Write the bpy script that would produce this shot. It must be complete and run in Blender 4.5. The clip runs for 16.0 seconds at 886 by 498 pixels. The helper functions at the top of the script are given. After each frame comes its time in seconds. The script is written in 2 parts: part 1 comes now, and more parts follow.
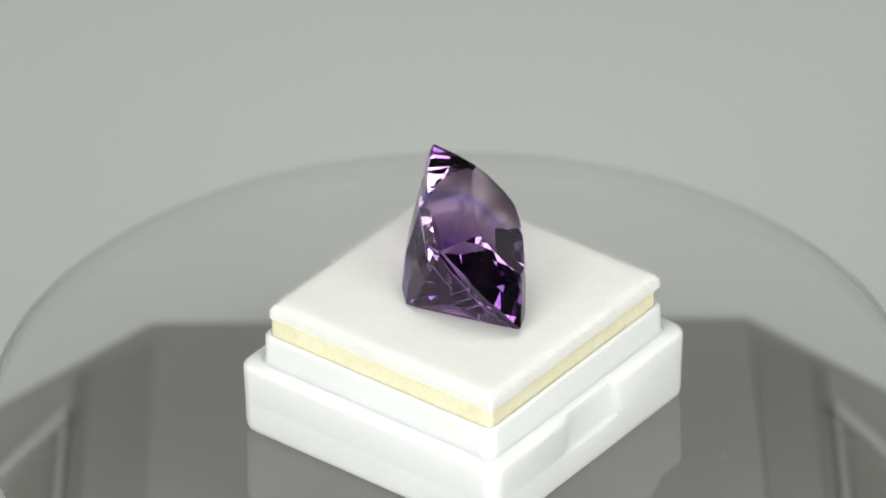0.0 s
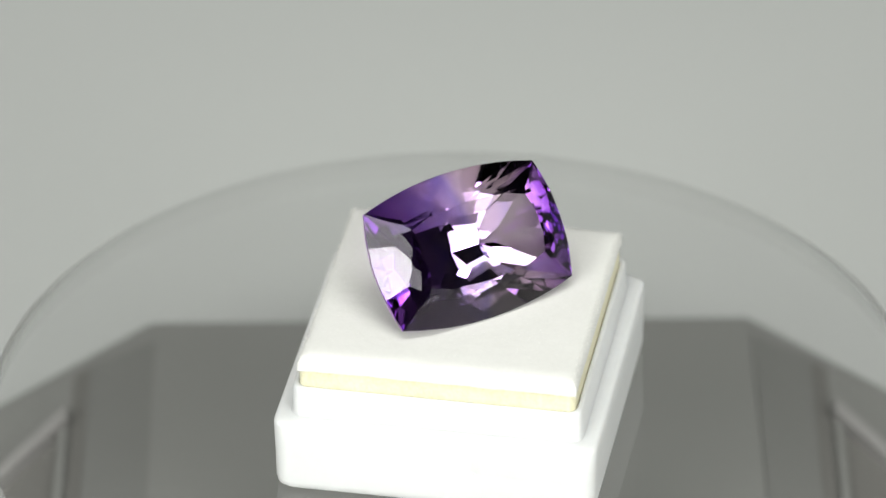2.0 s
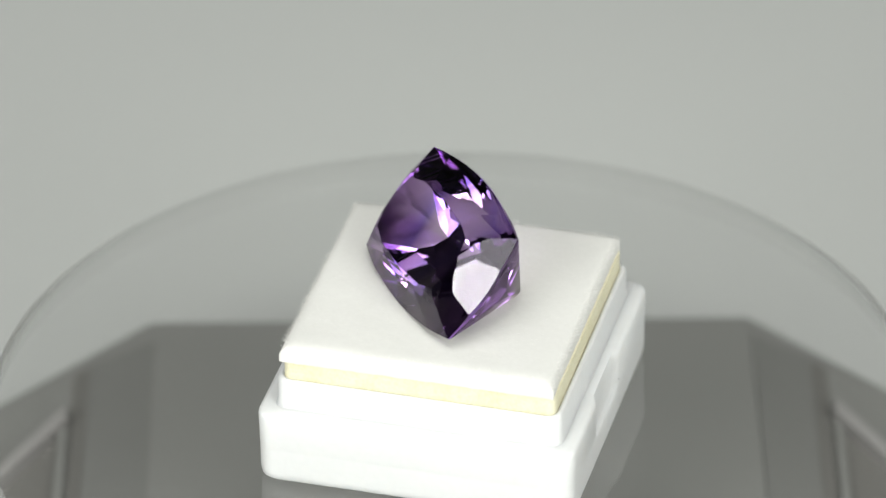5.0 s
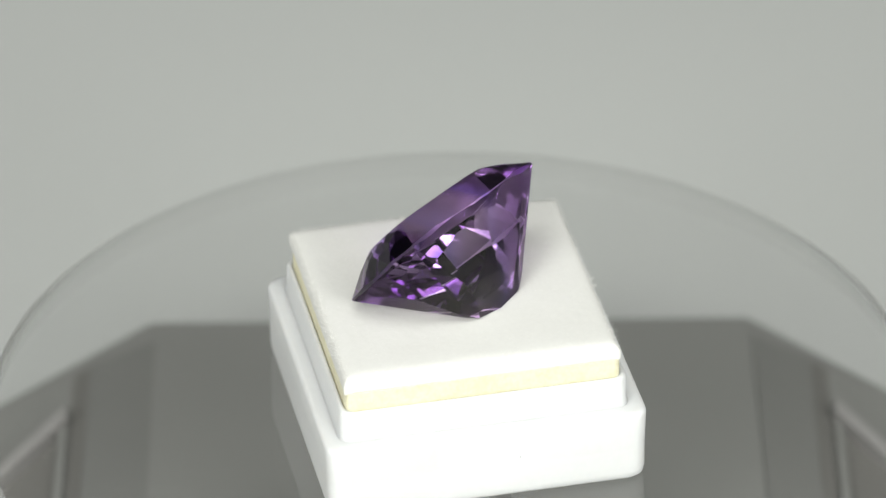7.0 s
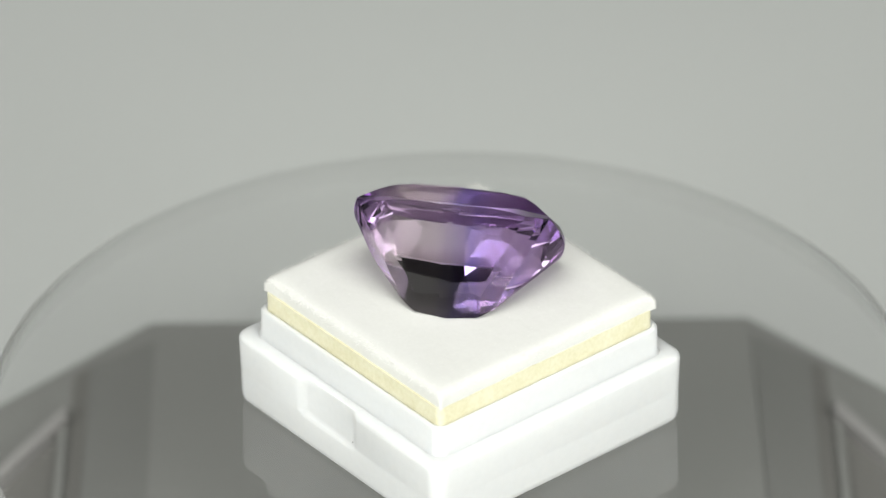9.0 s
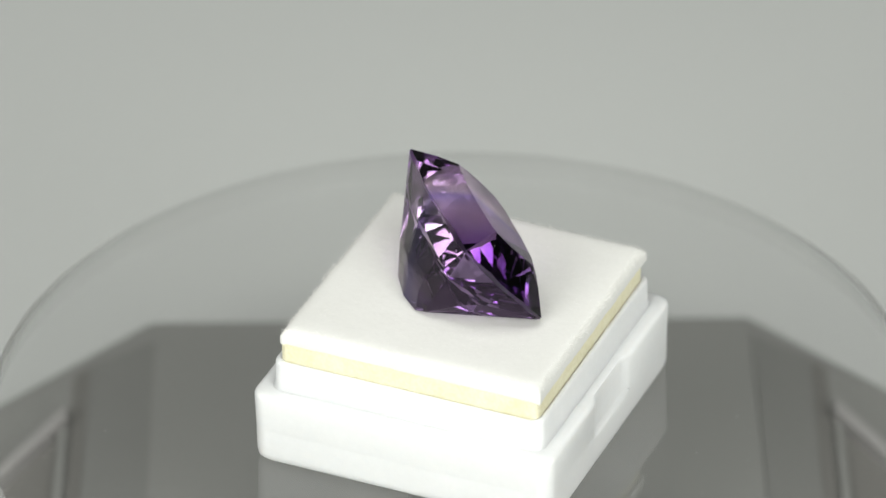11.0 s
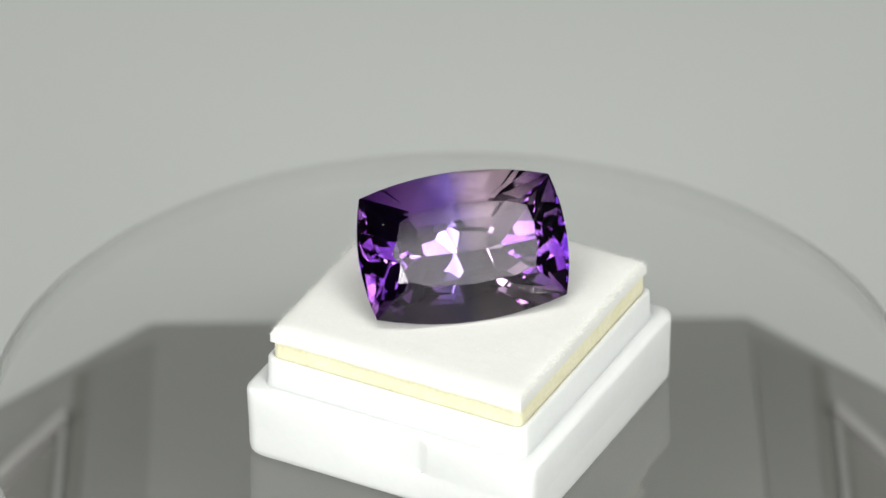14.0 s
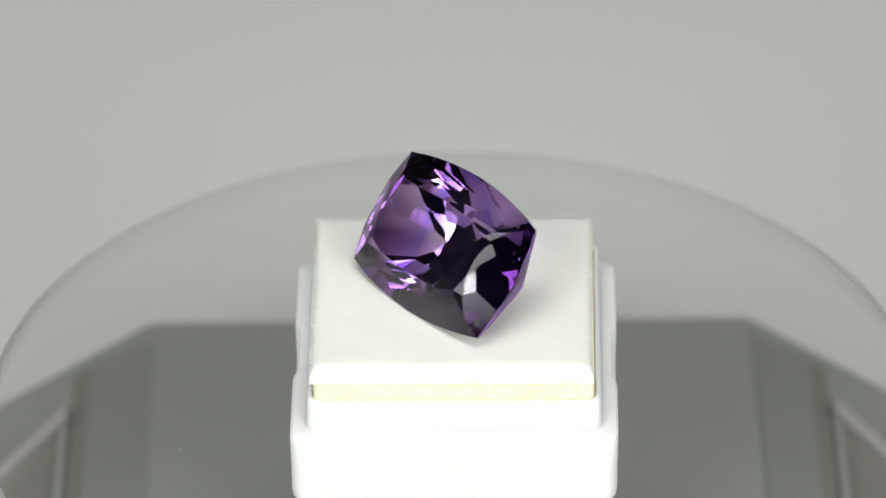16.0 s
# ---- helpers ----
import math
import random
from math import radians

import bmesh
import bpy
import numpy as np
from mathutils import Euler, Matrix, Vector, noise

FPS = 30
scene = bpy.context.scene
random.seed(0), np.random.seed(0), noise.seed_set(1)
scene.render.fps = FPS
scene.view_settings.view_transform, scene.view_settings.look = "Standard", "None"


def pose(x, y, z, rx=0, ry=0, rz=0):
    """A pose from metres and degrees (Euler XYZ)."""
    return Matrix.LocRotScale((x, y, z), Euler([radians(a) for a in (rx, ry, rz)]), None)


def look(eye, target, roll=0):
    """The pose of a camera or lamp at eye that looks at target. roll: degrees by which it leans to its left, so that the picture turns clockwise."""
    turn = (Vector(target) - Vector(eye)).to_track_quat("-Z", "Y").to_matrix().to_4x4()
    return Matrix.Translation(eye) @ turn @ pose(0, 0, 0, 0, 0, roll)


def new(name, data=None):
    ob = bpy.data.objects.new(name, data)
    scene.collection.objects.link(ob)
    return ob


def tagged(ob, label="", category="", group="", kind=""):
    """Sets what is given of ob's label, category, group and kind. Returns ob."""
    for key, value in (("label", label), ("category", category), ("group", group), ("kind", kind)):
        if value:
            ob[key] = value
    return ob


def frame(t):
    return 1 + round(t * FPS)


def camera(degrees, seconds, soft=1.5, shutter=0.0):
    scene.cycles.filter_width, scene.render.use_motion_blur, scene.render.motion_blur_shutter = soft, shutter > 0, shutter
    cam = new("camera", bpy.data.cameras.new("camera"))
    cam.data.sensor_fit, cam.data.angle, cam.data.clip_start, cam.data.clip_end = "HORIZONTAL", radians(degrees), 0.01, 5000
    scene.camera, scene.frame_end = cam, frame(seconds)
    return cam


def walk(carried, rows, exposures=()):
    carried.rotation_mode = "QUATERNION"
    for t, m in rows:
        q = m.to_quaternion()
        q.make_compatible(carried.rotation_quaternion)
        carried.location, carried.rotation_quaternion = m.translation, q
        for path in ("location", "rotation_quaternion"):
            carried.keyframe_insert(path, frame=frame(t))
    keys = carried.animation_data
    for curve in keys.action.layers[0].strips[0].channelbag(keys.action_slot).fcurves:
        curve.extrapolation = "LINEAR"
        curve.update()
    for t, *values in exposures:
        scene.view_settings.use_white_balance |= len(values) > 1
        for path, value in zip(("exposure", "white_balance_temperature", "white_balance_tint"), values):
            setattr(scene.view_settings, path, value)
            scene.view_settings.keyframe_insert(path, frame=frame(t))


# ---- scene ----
MM = 0.001
SECONDS = 16.0

# camera on a stand, long lens, slightly rolled
cam = camera(7.79, SECONDS, soft=1.5)
EYE = Vector((0.0, -0.51466, 0.35551))
AIM = EYE + Vector((-0.00227, 0.83710, -0.54705))
CAMERA_POSE = look(EYE, AIM, -0.64)
# its automatic exposure drifts a little
EXPOSURES = [(0.0, 0.0), (1.0, -0.01), (2.0, 0.05), (3.0, 0.07), (4.0, 0.05), (6.5, 0.01), (7.5, 0.05), (9.0, 0.05), (11.3, 0.01), (12.5, -0.02), (13.3, 0.03), (14.5, 0.07), (16.0, 0.05)]
walk(cam, [(0.0, CAMERA_POSE), (SECONDS, CAMERA_POSE)], EXPOSURES)
cam.data.dof.use_dof = True
cam.data.dof.focus_distance = 0.612
cam.data.dof.aperture_fstop = 25.0

# ---------------------------------------------------------------- light
world = bpy.data.worlds.new("studio_ambient")
scene.world = world
world.use_nodes = True
world.node_tree.nodes["Background"].inputs[0].default_value = (0.9, 0.95, 1.0, 1)
world.node_tree.nodes["Background"].inputs[1].default_value = 0.05


def panel_light(name, eye, target, w, h, watts, colour):
    data = bpy.data.lights.new(name, "AREA")
    data.shape, data.size, data.size_y = "RECTANGLE", w, h
    data.energy, data.color = watts, colour
    ob = new(name, data)
    ob.matrix_world = look(eye, target)
    return ob


WHITE = (0.98, 1.0, 0.968)
for side in (-1, 1):
    # a wide diffuser beside the camera on each side, with the brighter lamp head in its middle
    panel_light("led_panel_light", (side * 0.266, -0.443, 0.283), (0, 0, 0.015), 0.33, 0.36, 1.85, WHITE)
    panel_light("led_head_light", (side * 0.250, -0.408, 0.236), (0, 0, 0.015), 0.17, 0.075, 0.68, WHITE)
# added unseen fill from above, evens out the pad and the sheet
panel_light("overhead_fill_light", (0.0, -0.17, 0.60), (0, -0.02, 0), 0.45, 0.28, 2.3, WHITE)

# ---------------------------------------------------------------- materials


def shader(name):
    m = bpy.data.materials.new(name)
    m.use_nodes = True
    nt = m.node_tree
    return m, nt, nt.nodes["Principled BSDF"]


def link(nt, a, b):
    nt.links.new(a, b)


def noise_node(nt, scale, detail=4.0, rough=0.55, coords="Object"):
    tc = nt.nodes.new("ShaderNodeTexCoord")
    n = nt.nodes.new("ShaderNodeTexNoise")
    n.inputs["Scale"].default_value = scale
    n.inputs["Detail"].default_value = detail
    n.inputs["Roughness"].default_value = rough
    link(nt, tc.outputs[coords], n.inputs["Vector"])
    return n


def ramp(nt, fac, stops):
    r = nt.nodes.new("ShaderNodeValToRGB")
    els = r.color_ramp.elements
    while len(els) < len(stops):
        els.new(0.5)
    for e, (pos, col) in zip(els, stops):
        e.position, e.color = pos, (*col, 1)
    link(nt, fac, r.inputs["Fac"])
    return r


def mottled(name, dark, light, scale, fine, roughness, bump=0.1, bump_dist=0.0001, metallic=0.0, sheen=0.0, sss=0.0):
    """Two scales of variation in colour, fine relief from the smaller one."""
    m, nt, b = shader(name)
    big, small = noise_node(nt, scale), noise_node(nt, fine, 3.0)
    mix = nt.nodes.new("ShaderNodeMath")
    mix.operation = "ADD"
    half = nt.nodes.new("ShaderNodeMath")
    half.operation, half.inputs[1].default_value = "MULTIPLY", 0.5
    link(nt, big.outputs["Fac"], mix.inputs[0])
    link(nt, small.outputs["Fac"], mix.inputs[1])
    link(nt, mix.outputs[0], half.inputs[0])
    col = ramp(nt, half.outputs[0], [(0.35, dark), (0.65, light)])
    link(nt, col.outputs["Color"], b.inputs["Base Color"])
    bm_ = nt.nodes.new("ShaderNodeBump")
    bm_.inputs["Strength"].default_value, bm_.inputs["Distance"].default_value = bump, bump_dist
    link(nt, small.outputs["Fac"], bm_.inputs["Height"])
    link(nt, bm_.outputs["Normal"], b.inputs["Normal"])
    b.inputs["Roughness"].default_value = roughness
    b.inputs["Metallic"].default_value = metallic
    b.inputs["Sheen Weight"].default_value = sheen
    if sss:
        b.inputs["Subsurface Weight"].default_value = sss
        b.inputs["Subsurface Radius"].default_value = (0.0018, 0.0017, 0.0016)
        b.inputs["Subsurface Scale"].default_value = 1.0
    return m


def thin_fibre():
    """Fine cotton hairs: half of the light passes through them."""
    m, nt, b = shader("white_fibre")
    nt.nodes.remove(b)
    df, tl, mx = (nt.nodes.new(k) for k in ("ShaderNodeBsdfDiffuse", "ShaderNodeBsdfTranslucent", "ShaderNodeMixShader"))
    col = ramp(nt, noise_node(nt, 900).outputs["Fac"], [(0.3, (0.84, 0.83, 0.80)), (0.7, (0.93, 0.92, 0.89))])
    for k in (df, tl):
        link(nt, col.outputs["Color"], k.inputs["Color"])
    mx.inputs[0].default_value = 0.5
    link(nt, df.outputs[0], mx.inputs[1])
    link(nt, tl.outputs[0], mx.inputs[2])
    link(nt, mx.outputs[0], nt.nodes["Material Output"].inputs["Surface"])
    return m


SHEET = mottled("grey_paper", (0.543, 0.554, 0.534), (0.577, 0.588, 0.568), 6, 900, 0.85, 0.05)
WALL = mottled("wall_paint", (0.15, 0.15, 0.152), (0.18, 0.18, 0.178), 3, 120, 0.8)
PLASTIC = mottled("white_plastic", (0.64, 0.645, 0.64), (0.67, 0.673, 0.667), 90, 1500, 0.36, 0.03, 0.00003, sss=0.6)
FLANNEL = mottled("white_flannel", (0.655, 0.648, 0.615), (0.69, 0.683, 0.65), 160, 2600, 0.95, 0.2, 0.0001, sheen=0.1)
FIBRE = thin_fibre()
FOAM = mottled("yellow_foam", (0.68, 0.635, 0.42), (0.765, 0.73, 0.545), 500, 2600, 0.9, 0.45, 0.0002, sss=0.2)
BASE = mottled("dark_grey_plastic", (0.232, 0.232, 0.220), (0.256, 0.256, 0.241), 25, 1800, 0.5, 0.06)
BASE_RECESS = mottled("recess_shade_plastic", (0.165, 0.16, 0.15), (0.185, 0.18, 0.167), 25, 1800, 0.5, 0.06)
BASE_STRIP = mottled("slate_grey_plastic", (0.192, 0.192, 0.182), (0.214, 0.214, 0.202), 25, 1800, 0.5, 0.06)
BASE_LIGHT = mottled("mid_grey_plastic", (0.32, 0.31, 0.302), (0.365, 0.353, 0.342), 25, 1800, 0.45, 0.06)
STEEL = mottled("brushed_steel", (0.50, 0.50, 0.50), (0.60, 0.60, 0.60), 60, 1500, 0.35, 0.05, metallic=1.0)
NOTCH_SHADE = mottled("notch_shade_grey", (0.30, 0.30, 0.29), (0.40, 0.40, 0.38), 500, 3000, 0.8)
DUST = mottled("dust", (0.36, 0.36, 0.34), (0.48, 0.48, 0.45), 500, 3000, 0.9)


def clear_plate(name, tint, gloss, rough=0.02):
    """Clear acrylic: light passes with a faint tint, the surface gloss follows Fresnel."""
    m, nt, b = shader(name)
    nt.nodes.remove(b)
    out = nt.nodes["Material Output"]
    tr = nt.nodes.new("ShaderNodeBsdfTransparent")
    tr.inputs[0].default_value = (*tint, 1)
    gl = nt.nodes.new("ShaderNodeBsdfGlossy")
    gl.inputs["Color"].default_value = (1, 1, 1, 1)
    gl.inputs["Roughness"].default_value = rough
    lw = nt.nodes.new("ShaderNodeLayerWeight")
    lw.inputs["Blend"].default_value = 0.5
    pw = nt.nodes.new("ShaderNodeMath")
    pw.operation, pw.inputs[1].default_value = "POWER", 3.0
    fr = nt.nodes.new("ShaderNodeMath")
    fr.operation, fr.inputs[1].default_value, fr.inputs[2].default_value = "MULTIPLY_ADD", 0.95 * gloss, 0.05 * gloss
    link(nt, lw.outputs["Facing"], pw.inputs[0])
    link(nt, pw.outputs[0], fr.inputs[0])
    mx = nt.nodes.new("ShaderNodeMixShader")
    link(nt, fr.outputs[0], mx.inputs[0])
    link(nt, tr.outputs[0], mx.inputs[1])
    link(nt, gl.outputs[0], mx.inputs[2])
    link(nt, mx.outputs[0], out.inputs["Surface"])
    return m


ACRYLIC = clear_plate("clear_acrylic", (0.998, 0.999, 0.998), 0.75)
ACRYLIC_EDGE = clear_plate("acrylic_edge", (0.98, 0.98, 0.98), 0.85, 0.3)
ACRYLIC_UNDER = clear_plate("acrylic_underside", (0.998, 0.998, 0.998), 0.12)


def gem_glass(name, rough, polish=(0.96, 0.94, 0.96), zoned=False):
    """Zoned quartz: purple at one end, a violet band, pale lilac-grey at the other."""
    m, nt, b = shader(name)
    nt.nodes.remove(b)
    tc = nt.nodes.new("ShaderNodeTexCoord")
    sep = nt.nodes.new("ShaderNodeSeparateXYZ")
    link(nt, tc.outputs["Object"], sep.inputs[0])
    wob = noise_node(nt, 260, 2.0)
    add = nt.nodes.new("ShaderNodeMath")
    add.operation = "MULTIPLY_ADD"
    add.inputs[1].default_value, add.inputs[2].default_value = 0.0012, -0.0006
    link(nt, wob.outputs["Fac"], add.inputs[0])
    sm = nt.nodes.new("ShaderNodeMath")
    sm.operation = "ADD"
    link(nt, sep.outputs["X"], sm.inputs[0])
    link(nt, add.outputs[0], sm.inputs[1])
    mp = nt.nodes.new("ShaderNodeMapRange")
    mp.inputs["From Min"].default_value, mp.inputs["From Max"].default_value = -0.010, 0.010
    link(nt, sm.outputs[0], mp.inputs["Value"])
    col = ramp(nt, mp.outputs[0], [(0.0, (0.42, 0.25, 0.55)), (0.12, (0.46, 0.30, 0.58)), (0.30, (0.65, 0.52, 0.71)), (0.40, (0.60, 0.49, 0.76)), (0.47, (0.48, 0.42, 0.79)),
                                   (0.51, (0.72, 0.65, 0.81)), (0.57, (0.88, 0.83, 0.855)), (0.76, (0.90, 0.85, 0.85)), (0.86, (0.68, 0.57, 0.72)), (0.92, (0.48, 0.32, 0.60)), (1.0, (0.42, 0.25, 0.56))])
    # the colour lies in the light that passes; the polish reflects nearly white
    body = nt.nodes.new("ShaderNodeBsdfRefraction")
    body.inputs["Roughness"].default_value = rough
    body.inputs["IOR"].default_value = 1.55
    # seen through its deep side the stone's zones blend into one another
    blend = nt.nodes.new("ShaderNodeMix")
    blend.data_type = "RGBA"
    blend.inputs[0].default_value = 0.6 if zoned else 0.0
    blend.inputs[7].default_value = (0.82, 0.77, 0.85, 1)
    link(nt, col.outputs["Color"], blend.inputs[6])
    link(nt, blend.outputs[2], body.inputs["Color"])
    gloss = nt.nodes.new("ShaderNodeBsdfGlossy")
    gloss.inputs["Roughness"].default_value = rough
    gloss.inputs["Color"].default_value = (*polish, 1)
    if zoned:
        # light that is thrown back inside the stone passes through more of its colour
        mix = nt.nodes.new("ShaderNodeMix")
        mix.data_type = "RGBA"
        mix.inputs[0].default_value = 0.8
        mix.inputs[6].default_value = (*polish, 1)
        link(nt, col.outputs["Color"], mix.inputs[7])
        link(nt, mix.outputs[2], gloss.inputs["Color"])
    fr = nt.nodes.new("ShaderNodeFresnel")
    fr.inputs["IOR"].default_value = 1.55
    mx = nt.nodes.new("ShaderNodeMixShader")
    link(nt, fr.outputs[0], mx.inputs[0])
    link(nt, body.outputs[0], mx.inputs[1])
    link(nt, gloss.outputs[0], mx.inputs[2])
    link(nt, mx.outputs[0], nt.nodes["Material Output"].inputs["Surface"])
    return m


GEM = gem_glass("zoned_amethyst", 0.0, (0.84, 0.78, 0.87))
GEM_DEEP = gem_glass("zoned_amethyst_pavilion", 0.0, zoned=True)
GIRDLE = gem_glass("frosted_amethyst", 0.4)

# ---------------------------------------------------------------- mesh helpers


def finish(name, bm, material, smooth=False):
    bmesh.ops.recalc_face_normals(bm, faces=bm.faces)
    me = bpy.data.meshes.new(name)
    bm.to_mesh(me)
    bm.free()
    me.materials.append(material)
    for p_ in me.polygons:
        p_.use_smooth = smooth
    return new(name, me)


def part(name, bm, material, parent, label="", smooth=False):
    ob = finish(name, bm, material, smooth)
    ob.parent = parent
    if label:
        ob["label"] = label
    return ob


def rounded_square(a, r, n=6, b=None):
    """Outline of a rectangle with half sides a, b and corner radius r, anticlockwise."""
    b = a if b is None else b
    pts = []
    for k, (sx, sy) in enumerate(((1, 1), (-1, 1), (-1, -1), (1, -1))):
        for i in range(n + 1):
            w = math.pi / 2 * (k + i / n)
            pts.append((sx * (a - r) + r * math.cos(w), sy * (b - r) + r * math.sin(w)))
    return pts


def loft(rings, close_bottom=True, close_top=True):
    """A skin through rings of equal length, each a list of 3D points."""
    bm = bmesh.new()
    vs = [[bm.verts.new(q) for q in ring] for ring in rings]
    n = len(rings[0])
    for a, b in zip(vs, vs[1:]):
        for i in range(n):
            bm.faces.new((a[i], a[(i + 1) % n], b[(i + 1) % n], b[i]))
    if close_bottom:
        bm.faces.new(vs[0][::-1])
    if close_top:
        bm.faces.new(vs[-1])
    return bm


def ring(outline, z, dx=0.0, dy=0.0):
    return [((x + dx) * MM, (y + dy) * MM, z * MM) for x, y in outline]


def prism(outline, z0, z1, bev=0.3):
    """Upright slab on an outline in mm, with a small bevel on its top edge."""
    cx = sum(x for x, _ in outline) / len(outline)
    cy = sum(y for _, y in outline) / len(outline)
    def inset(d):
        res = []
        for x, y in outline:
            l = math.hypot(x - cx, y - cy)
            res.append((cx + (x - cx) * (1 - d / l), cy + (y - cy) * (1 - d / l)))
        return res
    return loft([ring(outline, z0), ring(outline, z1 - bev), ring(inset(bev * 0.4), z1 - bev * 0.35), ring(inset(bev), z1)])


# ---------------------------------------------------------------- studio
TABLE_Z = -48.0


def build_studio():
    bm = bmesh.new()
    bmesh.ops.create_grid(bm, x_segments=8, y_segments=8, size=1.2)
    sheet = finish("tabletop_sheet", bm, SHEET)
    sheet.location.z = TABLE_Z * MM
    tagged(sheet, "matt light grey paper sheet under the turntable", "backdrop", kind="structure")
    for nm, x, y, rx, ry in (("wall_north", 0, 1.2, 90, 0), ("wall_south", 0, -1.2, 90, 0), ("wall_east", 1.2, 0, 0, 90), ("wall_west", -1.2, 0, 0, 90)):
        bm = bmesh.new()
        bmesh.ops.create_cube(bm, size=1.0)
        sx, sy = (2.5, 0.05) if ry == 0 else (0.05, 2.4)
        for v in bm.verts:
            v.co = (v.co.x * sx, v.co.y * sy, v.co.z * 1.6)
        w = finish(nm, bm, WALL)
        w.location = (x * 1.021, y * 1.021, 0.75)
        tagged(w, "plain dark grey painted studio wall", "wall", kind="structure")
    bm = bmesh.new()
    bmesh.ops.create_cube(bm, size=1.0)
    for v in bm.verts:
        v.co = (v.co.x * 2.5, v.co.y * 2.5, v.co.z * 0.05)
    c = finish("ceiling", bm, WALL)
    c.location = (0, 0, 1.58)
    tagged(c, "plain dark grey studio ceiling", "ceiling", kind="structure")


# ---------------------------------------------------------------- turntable
BASE_Z = -30.0
DISC_C = (-0.48 * MM, 1.8 * MM)
DISC_TOP = 0.5


def build_base():
    base = new("display_turntable")
    tagged(base, "dark grey plastic octagonal turntable stand below a clear disc", "turntable")
    octo = [(31, 62), (-33, 62), (-64, 31), (-64, -31), (-33, -62), (31, -62), (62, -31), (62, 31)][::1]
    part("body", prism(octo, TABLE_Z, BASE_Z, 0.8), BASE, base)
    part("centre_plate", prism([(31.0, 60.8), (-32.2, 60.8), (-31.6, -60.8), (32.4, -60.8)], BASE_Z, BASE_Z + 0.5, 0.2), BASE, base)
    for s, x0 in ((-1, -0.9), (1, -0.9)):
        X = lambda d: x0 + s * d
        inner = (31.2, 30.8) if s < 0 else (32.0, 33.4)
        part("side_strip", prism([(X(inner[0]), 57.5), (X(37.9), 53), (X(38.3), -53), (X(inner[1]), -57)][::s], BASE_Z, BASE_Z + 0.42, 0.1), BASE_STRIP, base)
        # groove and pocket are not cut in: darker slabs carry their shade as colour
        part("groove", prism([(X(38.0), 53), (X(39.6), 51.5), (X(39.9), -51.5), (X(38.2), -53)][::s], BASE_Z, BASE_Z + 0.1, 0.03), BASE_RECESS, base)
        part("pocket_floor", prism([(X(40.9), 39.8), (X(52.4), 19), (X(53), -21), (X(41.2), -42)][::s], BASE_Z, BASE_Z + 0.1, 0.03), BASE_RECESS, base)
        part("rib", prism([(X(39.9), 43.3), (X(40.7), 42.0), (X(41.0), -44.0), (X(40.2), -45.3)][::s], BASE_Z, BASE_Z + 0.9, 0.3), BASE, base)
        part("rib", prism([(X(40.0), 43.8), (X(53.8), 19.7), (X(52.6), 19.1), (X(39.7), 41.4)][::s], BASE_Z, BASE_Z + 1.8, 0.5), BASE_LIGHT, base, "lighter grey slanted rib")
    # spindle that carries the disc
    circ = [(5.0 * math.cos(2 * math.pi * i / 32), 5.0 * math.sin(2 * math.pi * i / 32)) for i in range(32)]
    part("spindle", loft([ring(circ, BASE_Z + 0.5), ring(circ, DISC_TOP - 3.02)]), STEEL, base, "short brushed steel spindle", smooth=False)
    return base


def flat_disc(outline, z):
    bm = bmesh.new()
    bm.faces.new([bm.verts.new(q) for q in ring(outline, z)])
    return bm


def build_disc():
    disc = new("acrylic_disc")
    tagged(disc, "round clear acrylic turning disc with a few dust specks", "disc")
    n = 160
    R = 45.0
    def circ(r):
        return [(r * math.cos(2 * math.pi * i / n), r * math.sin(2 * math.pi * i / n)) for i in range(n)]
    T = DISC_TOP
    part("plate", flat_disc(circ(R - 0.12), T), ACRYLIC, disc, "clear acrylic plate")
    part("edge", loft([ring(circ(R - 0.1), T - 3.0), ring(circ(R), T - 2.9), ring(circ(R), T - 0.1), ring(circ(R - 0.1), T - 0.005)], False, False), ACRYLIC_EDGE, disc, "polished disc edge", smooth=True)
    part("underside", flat_disc(circ(R - 0.12), T - 3.0), ACRYLIC_UNDER, disc)
    rnd = random.Random(4)
    for i in range(18):
        bm = bmesh.new()
        bmesh.ops.create_icosphere(bm, subdivisions=1, radius=rnd.uniform(0.03, 0.075) * MM)
        a, r = rnd.uniform(0, 2 * math.pi), rnd.uniform(21, 42)
        bmesh.ops.translate(bm, verts=bm.verts, vec=(r * math.cos(a) * MM, r * math.sin(a) * MM, (DISC_TOP + 0.03) * MM))
        part("dust_speck", bm, DUST, disc)
    return disc


# ---------------------------------------------------------------- gem box
BOX_O = (-0.32, -0.37)
PAD_O = (-0.52, -0.44)
LEDGE, RIM = 8.2, 11.25


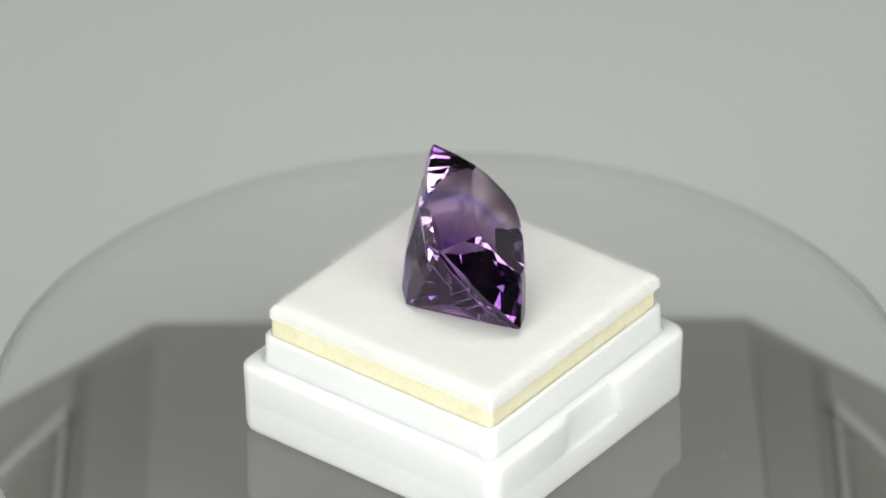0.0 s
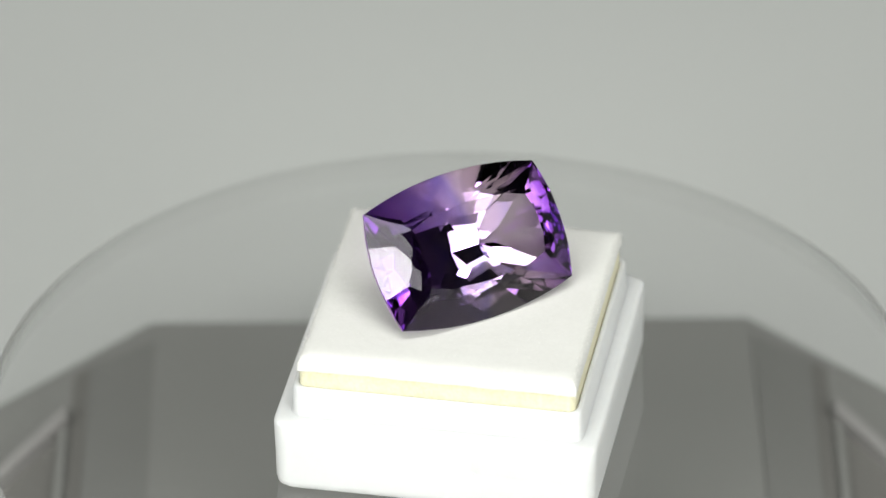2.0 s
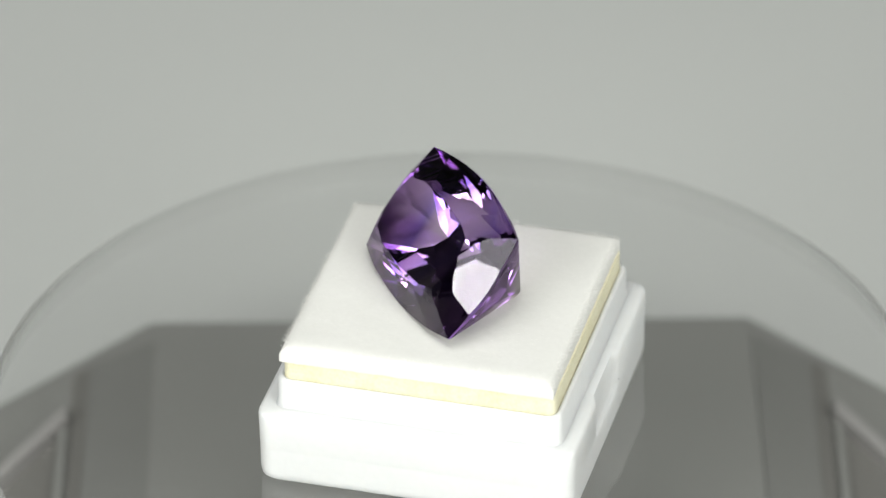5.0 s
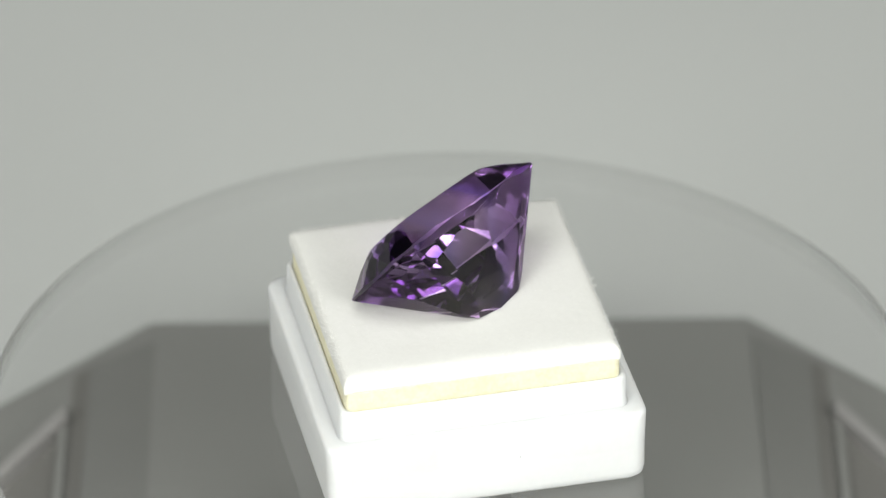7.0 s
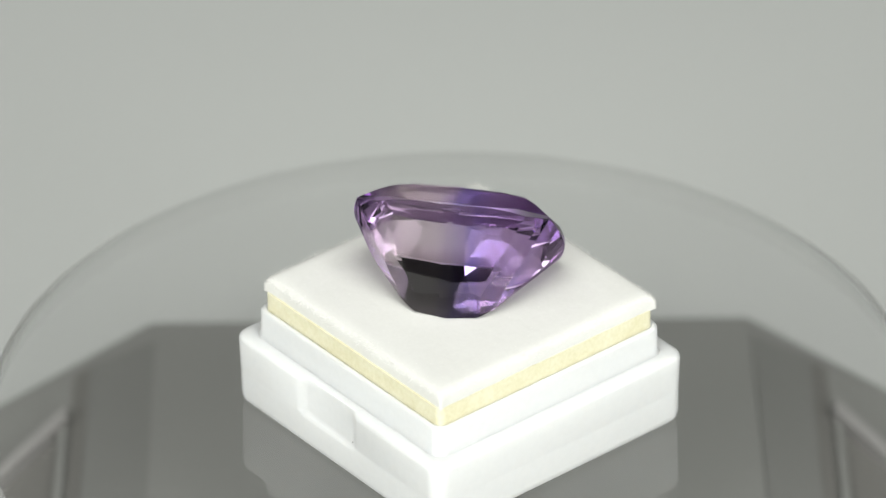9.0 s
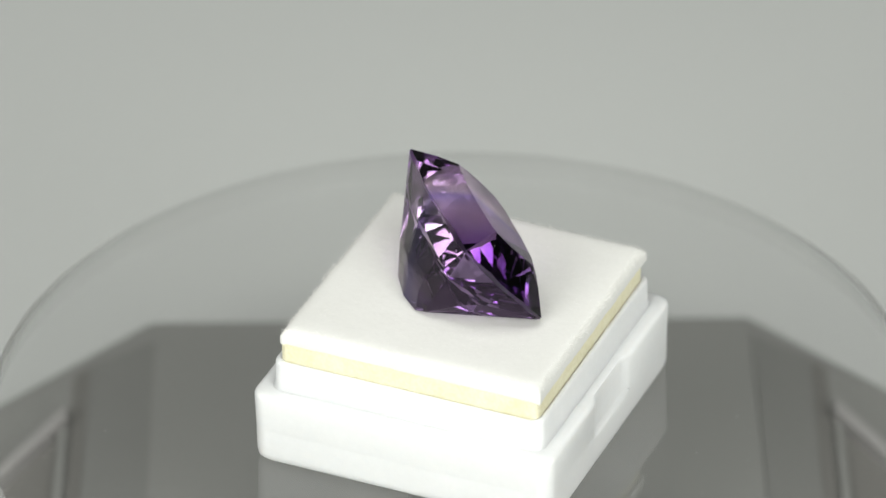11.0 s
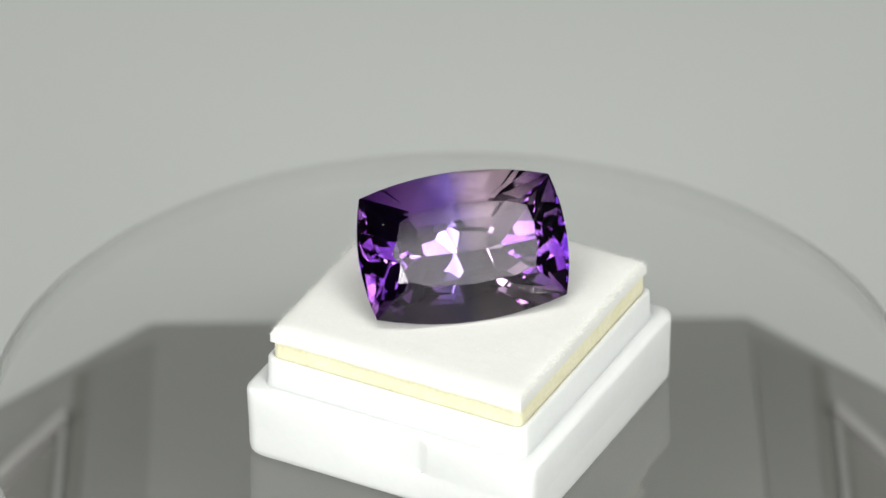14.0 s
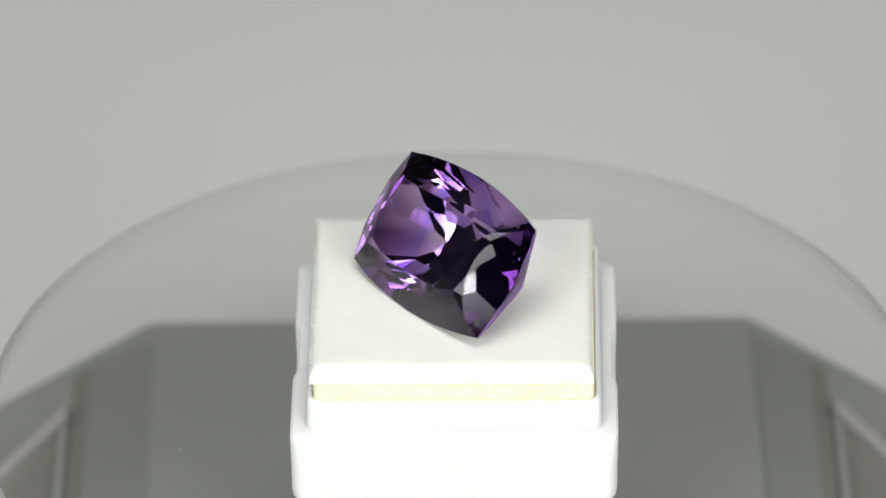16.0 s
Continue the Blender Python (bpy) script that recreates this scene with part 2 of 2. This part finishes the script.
def build_box():
    box = new("gem_box")
    tagged(box, "small square white plastic gem box without its lid", "gem box")
    dx, dy = BOX_O
    # lower tier, with a finger notch in two opposite sides
    a, r = 15.42, 1.5
    notches = {1: (-3.7, 3.5), 3: (-4.9, 2.6)}
    def outline(h, cut, rr):
        """Clockwise ring with extra points along the two notched sides; cut: depth of the notch."""
        pts = []
        n = 6
        for k, (sx, sy) in enumerate(((1, 1), (-1, 1), (-1, -1), (1, -1))):
            for i in range(n + 1):
                w = math.pi / 2 * (k + i / n)
                pts.append((sx * (h - rr) + rr * math.cos(w), sy * (h - rr) + rr * math.sin(w)))
            y0, y1 = notches.get(k, (0, 0))
            if k == 1:
                ys = [(y1 + 1.0, 0), (y1 + 0.5, cut * 0.3), (y1, cut * 0.75), (y1 - 0.6, cut), (y0 + 0.6, cut), (y0, cut * 0.75), (y0 - 0.5, cut * 0.3), (y0 - 1.0, 0)]
                pts += [(-h + c, y) for y, c in ys]
            if k == 3:
                ys = [(y0 - 1.0, 0), (y0 - 0.5, cut * 0.3), (y0, cut * 0.75), (y0 + 0.6, cut), (y1 - 0.6, cut), (y1, cut * 0.75), (y1 + 0.5, cut * 0.3), (y1 + 1.0, 0)]
                pts += [(h - c, y) for y, c in ys]
        return pts
    deep = 0.52
    profile = ((0.95, 0, 0.5), (0.55, 0, 0.62), (0.22, 0, 1.0), (0.12, 0, 1.6), (0.10, 0, 3.8), (0.11, 0.05, 4.1), (0.11, 0.20, 4.25), (0.10, 0.40, 4.38), (0.09, 0.49, 4.6),
               (0.03, deep, LEDGE - 0.5), (0.10, deep, LEDGE - 0.22), (0.24, deep - 0.12, LEDGE - 0.08), (0.5, deep - 0.4, LEDGE))
    rings = [ring(outline(a - inset, cut, min(r, 1.6)), z, dx, dy) for inset, cut, z in profile]
    rings.append(ring(outline(14.0, 0.0, 1.2), LEDGE + 0.02, dx, dy))
    bm = loft(rings, True, True)
    part("lower_tray", bm, PLASTIC, box, smooth=True).data.set_sharp_from_angle(angle=radians(48))
    # upper collar: open, thin walls
    o = lambda h, rr, z: ring(rounded_square(h, rr), z, dx, dy)
    bm = loft([o(13.95, 1.2, LEDGE + 0.02), o(13.80, 1.2, LEDGE + 0.3), o(13.75, 1.2, RIM - 0.3), o(13.6, 1.15, RIM - 0.05), o(13.4, 1.1, RIM), o(13.25, 1.0, RIM - 0.08), o(13.2, 1.0, LEDGE + 0.1)], False, True)
    part("collar", bm, PLASTIC, box, "raised white plastic collar", smooth=True).data.set_sharp_from_angle(angle=radians(48))
    # small grey dots beside the notches, standing in for the shade in their corners
    for x, y, z in ((-a - 0.02, -3.95, 4.6), (a + 0.02, 2.95, 5.1)):
        bm = bmesh.new()
        bmesh.ops.create_icosphere(bm, subdivisions=2, radius=0.07 * MM)
        bmesh.ops.translate(bm, verts=bm.verts, vec=((dx + x) * MM, (dy + y) * MM, z * MM))
        part("notch_shade_dot", bm, NOTCH_SHADE, box, "tiny grey dot painted as shade in the notch corner", smooth=True)
    return box


# ---------------------------------------------------------------- gemstone
GEM_AXES = Matrix(((0.64290, 0.47822, -0.59832), (-0.76589, 0.41145, -0.49409), (0.00989, 0.77590, 0.63078)))
GEM_POSE = Matrix.LocRotScale((-1.226 * MM, -1.198 * MM, 20.47 * MM), GEM_AXES.to_quaternion(), None)


GEM_UNDER = []      # planes of the facets that face down, in the turning frame


def cushion(hx, hy, bx, by, nx, ny):
    """Points on a cushion outline: corners at (hx, hy), sides bulging to bx and by."""
    pts = []
    for side in range(4):
        n = nx if side % 2 == 0 else ny
        for s in (-1 + 2 * i / n for i in range(n)):
            if side == 0:
                pts.append((-s * hx, hy + (by - hy) * (1 - s * s)))
            elif side == 1:
                pts.append((-hx - (bx - hx) * (1 - s * s), -s * hy))
            elif side == 2:
                pts.append((s * hx, -hy - (by - hy) * (1 - s * s)))
            else:
                pts.append((hx + (bx - hx) * (1 - s * s), s * hy))
    return pts


def cut_stone(planes, half):
    """The solid left of a block of that half side after every plane (normal, offset) has been ground."""
    box = [((1, 0, 0), (0, 1, 0), (0, 0, 1)), ((0, 1, 0), (0, 0, 1), (1, 0, 0)), ((0, 0, 1), (1, 0, 0), (0, 1, 0))]
    faces = []
    for n, u, v in box:
        for s in (1, -1):
            n_, u_, v_ = Vector(n) * s, Vector(u), Vector(v) * s
            faces.append([(n_ + u_ * i + v_ * j) * half for i, j in ((-1, -1), (1, -1), (1, 1), (-1, 1))])
    for n, d in planes:
        kept, rim = [], []
        for f in faces:
            side = [n.dot(p) - d for p in f]
            res = []
            for i, p in enumerate(f):
                j = (i + 1) % len(f)
                if side[i] <= 1e-7:
                    res.append(p)
                if (side[i] > 1e-7) != (side[j] > 1e-7):
                    q = p.lerp(f[j], side[i] / (side[i] - side[j]))
                    res.append(q)
                    rim.append(q)
            if len(res) > 2:
                kept.append(res)
        if len(rim) > 2:
            c = sum(rim, Vector()) / len(rim)
            u = n.orthogonal().normalized()
            v = n.cross(u)
            rim.sort(key=lambda p: math.atan2((p - c).dot(v), (p - c).dot(u)))
            ring_ = [p for i, p in enumerate(rim) if (p - rim[i - 1]).length > 1e-5]
            if len(ring_) > 2:
                kept.append(ring_)
        faces = kept
    return faces


def facet(p, q, r):
    """The plane through three points, its normal pointing away from the stone's middle."""
    p, q, r = Vector(p), Vector(q), Vector(r)
    n = (q - p).cross(r - p).normalized()
    d = n.dot(p)
    mid = Vector((0, 0, -2))
    return (n, d) if n.dot(mid) < d else (-n, -d)


def mirrored(planes):
    """Each facet in all four quarters of the stone."""
    res = []
    for n, d in planes:
        for sx, sy in ((1, 1), (-1, 1), (-1, -1), (1, -1)):
            m = Vector((n.x * sx, n.y * sy, n.z))
            if all((m - k).length > 1e-4 for k, _ in res):
                res.append((m, d))
    return res


def gem_planes():
    # crown: corners of the table (T), lower points of the kites (L), points of the girdle (G)
    TZ = 2.75
    T = [(0, 3.85, TZ), (4.1, 3.55, TZ), (6.1, 2.85, TZ), (6.58, 1.15, TZ), (6.58, -1.15, TZ)]
    L = [(0, 5.3, 1.66), (4.3, 5.1, 1.64), (7.48, 4.25, 1.68), (7.88, 1.95, 1.86), (7.88, -1.95, 1.86)]
    G = [(2.3, 6.95, 0.15), (5.2, 6.75, 0.32), (9.6, 4.0, 0.15), (9.98, 0, 0.15)]
    along = [(1, 0), (1, -0.2), (0.5, -0.7), (0.12, -0.9)]
    crown = [(Vector((0, 0, 1)), TZ)]
    for i, slope in enumerate((0.60, 0.52, 0.48, 0.49)):
        (x0, y0, _), (x1, y1, _) = T[i], T[i + 1]
        out = Vector((y0 - y1, x1 - x0, 0)).normalized()
        crown.append(facet(T[i], T[i + 1], Vector(T[i]) + out - Vector((0, 0, slope))))
        crown.append(facet(T[i], L[i], (x0 + along[i][0], y0 + along[i][1], TZ)))
        crown.append(facet(L[i], L[i + 1], G[i]))
    crown.append(facet(L[2], (9.15, 5.8, 0.14), (7.2, 6.45, 0.14)))
    # pavilion: a bent keel and staggered tiers; each facet by its point, the way it faces in plan (degrees from +y) and its slope
    def under(p, way, slope):
        n = Vector((math.sin(radians(way)), math.cos(radians(way)), -slope))
        return n.normalized(), n.dot(Vector(p)) / n.length
    KEEL, KEEL_END = (0, 0, -9.1), (3.0, 0, -8.72)
    side = [under((0, 7.1, -0.14), 0, 0.65), under((4.2, 6.84, -0.14), 7.5, 0.64)]
    side += [under((1.9, 4.15, -4.1), 7.0, 0.715), under((5.0, 3.72, -4.1), 18, 0.80)]
    low = [under(KEEL, 0, 1.0), facet(KEEL, KEEL_END, (2.4, 2.2, -6.72)), under((1.5, 2.32, -6.6), 8, 0.86), under((4.0, 1.6, -6.7), 34, 0.95)]
    end = [under((9.97, 1.2, -0.14), 86.5, 0.45), under((9.75, 3.3, -0.14), 81, 0.43), under((9.35, 5.1, -0.14), 76, 0.43)]
    end += [under((9.34, 0.1, -1.3), 89.5, 0.60), under((9.20, 2.2, -1.3), 83, 0.60), under((8.85, 3.9, -1.3), 76, 0.62)]
    end += [under((8.40, 0, -2.9), 90, 0.735), under((6.6, 3.25, -4.0), 72, 0.84), under(KEEL_END, 90, 1.3)]
    pavilion = []
    rnd = random.Random(12)
    for n, d in mirrored(side + low + end):
        # hand-cut: no two facets quite alike
        m = (n + Vector((rnd.gauss(0, 1), rnd.gauss(0, 1), rnd.gauss(0, 1))) * 0.004).normalized()
        pavilion.append((m, d * n.dot(m)))
    return mirrored(crown) + pavilion


def build_gem():
    girdle = cushion(9.15, 5.77, 10.02, 7.15, 10, 8)
    planes = []
    for (x0, y0), (x1, y1) in zip(girdle, girdle[1:] + girdle[:1]):
        n = Vector((y1 - y0, x0 - x1, 0)).normalized()
        d = n.dot(Vector((x0, y0, 0)))
        planes.append((n, d) if d > 0 else (-n, -d))
    bm = bmesh.new()
    for f in cut_stone(planes + gem_planes(), 12.0):
        bm.faces.new([bm.verts.new(p * MM) for p in f])
    bmesh.ops.remove_doubles(bm, verts=bm.verts, dist=0.012 * MM)
    bmesh.ops.dissolve_degenerate(bm, edges=bm.edges, dist=0.01 * MM)
    bmesh.ops.recalc_face_normals(bm, faces=bm.faces)
    bm.normal_update()
    gem = new("gemstone")
    gem.matrix_world = GEM_POSE
    tagged(gem, "faceted cushion-cut purple amethyst lying tilted on the white pad", "gemstone")
    for f in bm.faces:
        n = (GEM_POSE.to_3x3() @ f.normal).normalized()
        if n.z < -0.02:
            GEM_UNDER.append((n, n.dot(GEM_POSE @ f.verts[0].co)))
    groups = {"table": [], "crown": [], "girdle": [], "pavilion": []}
    bm.verts.index_update()
    for f in bm.faces:
        z = f.calc_center_median().z
        key = "table" if f.normal.z > 0.995 else "girdle" if abs(f.normal.z) < 0.01 else "crown" if z > 0 else "pavilion"
        groups[key].append(f)
    for key, faces in groups.items():
        index = {}
        for f in faces:
            for v in f.verts:
                index.setdefault(v.index, (len(index), v.co.copy()))
        me = bpy.data.meshes.new(key)
        me.from_pydata([co for _, co in index.values()], [], [[index[v.index][0] for v in f.verts] for f in faces])
        me.materials.append({"girdle": GIRDLE, "pavilion": GEM_DEEP}.get(key, GEM))
        new(key, me).parent = gem
    bm.free()
    # two dust specks and a short hair on the crown
    crown = [(n, d) for n, d in gem_planes() if n.z > 0.05]
    def height(x, y):
        return min((d - n.x * x - n.y * y) / n.z for n, d in crown)
    for x, y, r in ((-4.75, 3.30, 0.035), (-7.54, 2.89, 0.045)):
        bm = bmesh.new()
        bmesh.ops.create_icosphere(bm, subdivisions=1, radius=r * MM)
        for v in bm.verts:
            v.co = (v.co.x * 1.5 + x * MM, v.co.y + y * MM, v.co.z * 0.6 + (height(x, y) + r * 0.4) * MM)
        part("dust_speck", bm, DUST, gem)
    bm = bmesh.new()
    path = [(5.22, 2.20), (5.38, 2.15), (5.53, 2.17), (5.58, 2.28), (5.57, 2.38)]
    rings = []
    for i, (x, y) in enumerate(path):
        (xa, ya), (xb, yb) = path[max(i - 1, 0)], path[min(i + 1, len(path) - 1)]
        side = Vector((ya - yb, xb - xa, 0)).normalized() * 0.012
        up = Vector((0, 0, 0.012))
        c = Vector((x, y, height(x, y) + 0.014))
        rings.append([bm.verts.new(q * MM) for q in (c + side, c + up, c - side, c - up)])
    for ra, rb in zip(rings, rings[1:]):
        for k in range(4):
            bm.faces.new((ra[k], ra[(k + 1) % 4], rb[(k + 1) % 4], rb[k]))
    part("lint_hair", bm, DUST, gem, "tiny curved white hair", smooth=True)
    return gem


gem = build_gem()


def under_gem(x, y):
    """Height of the stone's underside over a place on the pad, in mm."""
    return max((d - n.x * x * MM - n.y * y * MM) / n.z for n, d in GEM_UNDER) / MM


# ---------------------------------------------------------------- display pad
PAD_TOP, PAD_HALF = 14.85, 13.15


def pad_height(u, v):
    """Pillow of the flannel over the foam, u and v from -1 to 1; gentle lumps."""
    e = (1 - abs(u) ** 26) * (1 - abs(v) ** 26)
    z = 13.95 + (PAD_TOP - 13.95) * e ** 0.4
    z += 0.03 * (noise.noise(Vector((u * 4, v * 4, 3.1))) - 0.8) * e + 0.015 * (noise.noise(Vector((u * 14, v * 14, 8.0))) - 0.8)
    return min(z, under_gem(u * PAD_HALF + PAD_O[0], v * PAD_HALF + PAD_O[1]) - 0.03)


def build_pad():
    pad = new("display_pad")
    tagged(pad, "white flannel-covered yellow foam pad in the gem box", "display pad")
    dx, dy = PAD_O
    # foam block, slightly ragged sides
    outline = rounded_square(13.15, 0.7, 6)
    pts = []
    for (xa, ya), (xb, yb) in zip(outline, outline[1:] + outline[:1]):
        steps = max(1, int(math.hypot(xb - xa, yb - ya) / 0.65))
        pts += [(xa + (xb - xa) * i / steps, ya + (yb - ya) * i / steps) for i in range(steps)]
    def ragged(z, shrink):
        fx, fy = BOX_O
        return [((x * shrink + fx + 0.015 * noise.noise(Vector((x * 0.9, y * 0.9, z)))) * MM, (y * shrink + fy + 0.015 * noise.noise(Vector((x * 0.9, y * 0.9, z + 50)))) * MM,
                 (z + 0.04 * noise.noise(Vector((x * 0.5, y * 0.5, 20)))) * MM) for x, y in pts]
    bm = loft([ragged(8.3, 0.998), ragged(10.8, 1.0), ragged(13.1, 1.0)])
    part("foam_block", bm, FOAM, pad, "pale yellow foam edge")
    # flannel sheet, pillowed
    bm = bmesh.new()
    n = 130
    h = PAD_HALF
    grid = []
    for j in range(n + 1):
        row = []
        for i in range(n + 1):
            u, v = -1 + 2 * i / n, -1 + 2 * j / n
            wob = 0.05 * noise.noise(Vector((u * 7, v * 7, 1))) + 0.10 * abs(u * v) ** 18
            row.append(bm.verts.new(((u * (h + wob) + dx) * MM, (v * (h + wob) + dy) * MM, pad_height(u, v) * MM)))
        grid.append(row)
    for j in range(n):
        for i in range(n):
            bm.faces.new((grid[j][i], grid[j][i + 1], grid[j + 1][i + 1], grid[j + 1][i]))
    border = [e for e in bm.edges if e.is_boundary]
    res = bmesh.ops.extrude_edge_only(bm, edges=border)
    for v in res["geom"]:
        if isinstance(v, bmesh.types.BMVert):
            v.co.z = 13.02 * MM + 0.14 * MM * noise.noise(v.co * 300) + 0.07 * MM * noise.noise(v.co * 1300)
    part("flannel_top", bm, FLANNEL, pad, "white brushed flannel top", smooth=True)
    # loose fibres along the edges and over the top
    rnd = random.Random(7)
    bm = bmesh.new()
    for i in range(6200):
        if i < 3200:
            k, s = rnd.randrange(4), rnd.uniform(-1, 1)
            e = rnd.uniform(0.955, 1.0)
            u, v = ((e, s), (-e, s), (s, e), (s, -e))[k]
        else:
            u, v = rnd.uniform(-1, 1), rnd.uniform(-1, 1)
        uc, vc = max(-1, min(1, u)), max(-1, min(1, v))
        if i >= 3200 and under_gem(u * h + dx, v * h + dy) < PAD_TOP + 0.6:
            continue
        p0 = Vector((u * h + dx, v * h + dy, pad_height(uc, vc) - 0.05 - (rnd.uniform(0, 0.05) if i < 3200 else 0)))
        clump = 0.55 + 0.7 * max(0, noise.noise(Vector((u * 3, v * 3, 5))))
        ln = (rnd.uniform(0.3, 0.95) if i < 3200 else rnd.uniform(0.12, 0.22)) * clump
        d = Vector((rnd.gauss(0, 0.6) + (u if i < 3200 else 0) * abs(u) ** 8, rnd.gauss(0, 0.6) + (v if i < 3200 else 0) * abs(v) ** 8, rnd.uniform(0.05, 0.7) if i < 3200 else rnd.uniform(0.15, 0.7))).normalized()
        side = d.cross(Vector((rnd.gauss(0, 1), rnd.gauss(0, 1), rnd.gauss(0, 1)))).normalized() * 0.013
        tip = p0 + d * ln
        mid = p0 + d * ln * 0.55 + Vector((rnd.gauss(0, 0.04), rnd.gauss(0, 0.04), 0))
        a0, a1, m0, m1, t0 = (bm.verts.new(q * MM) for q in (p0 - side, p0 + side, mid - side * 0.8, mid + side * 0.8, tip))
        bm.faces.new((a0, a1, m1, m0))
        bm.faces.new((m0, m1, t0))
    f = part("fibre_fuzz", bm, FIBRE, pad, "fine white loose fibres")
    f["kind"] = "stuff"
    return pad


build_studio()
base = build_base()
disc = build_disc()
box = build_box()
pad = build_pad()

# ---------------------------------------------------------------- movement
TURN = 31.43      # degrees a second, clockwise from above


def angle(t):
    return -0.77 - TURN * (t - 16.0)


def motions():
    times = [i * 0.25 for i in range(int(SECONDS / 0.25) + 1)]
    for thing in (box, pad):
        walk(thing, [(t, pose(0, 0, 0, 0, 0, angle(t))) for t in times])
    walk(disc, [(t, pose(DISC_C[0], DISC_C[1], 0, 0, 0, angle(t))) for t in times])
    walk(gem, [(t, pose(0, 0, 0, 0, 0, angle(t)) @ GEM_POSE) for t in times])


motions()
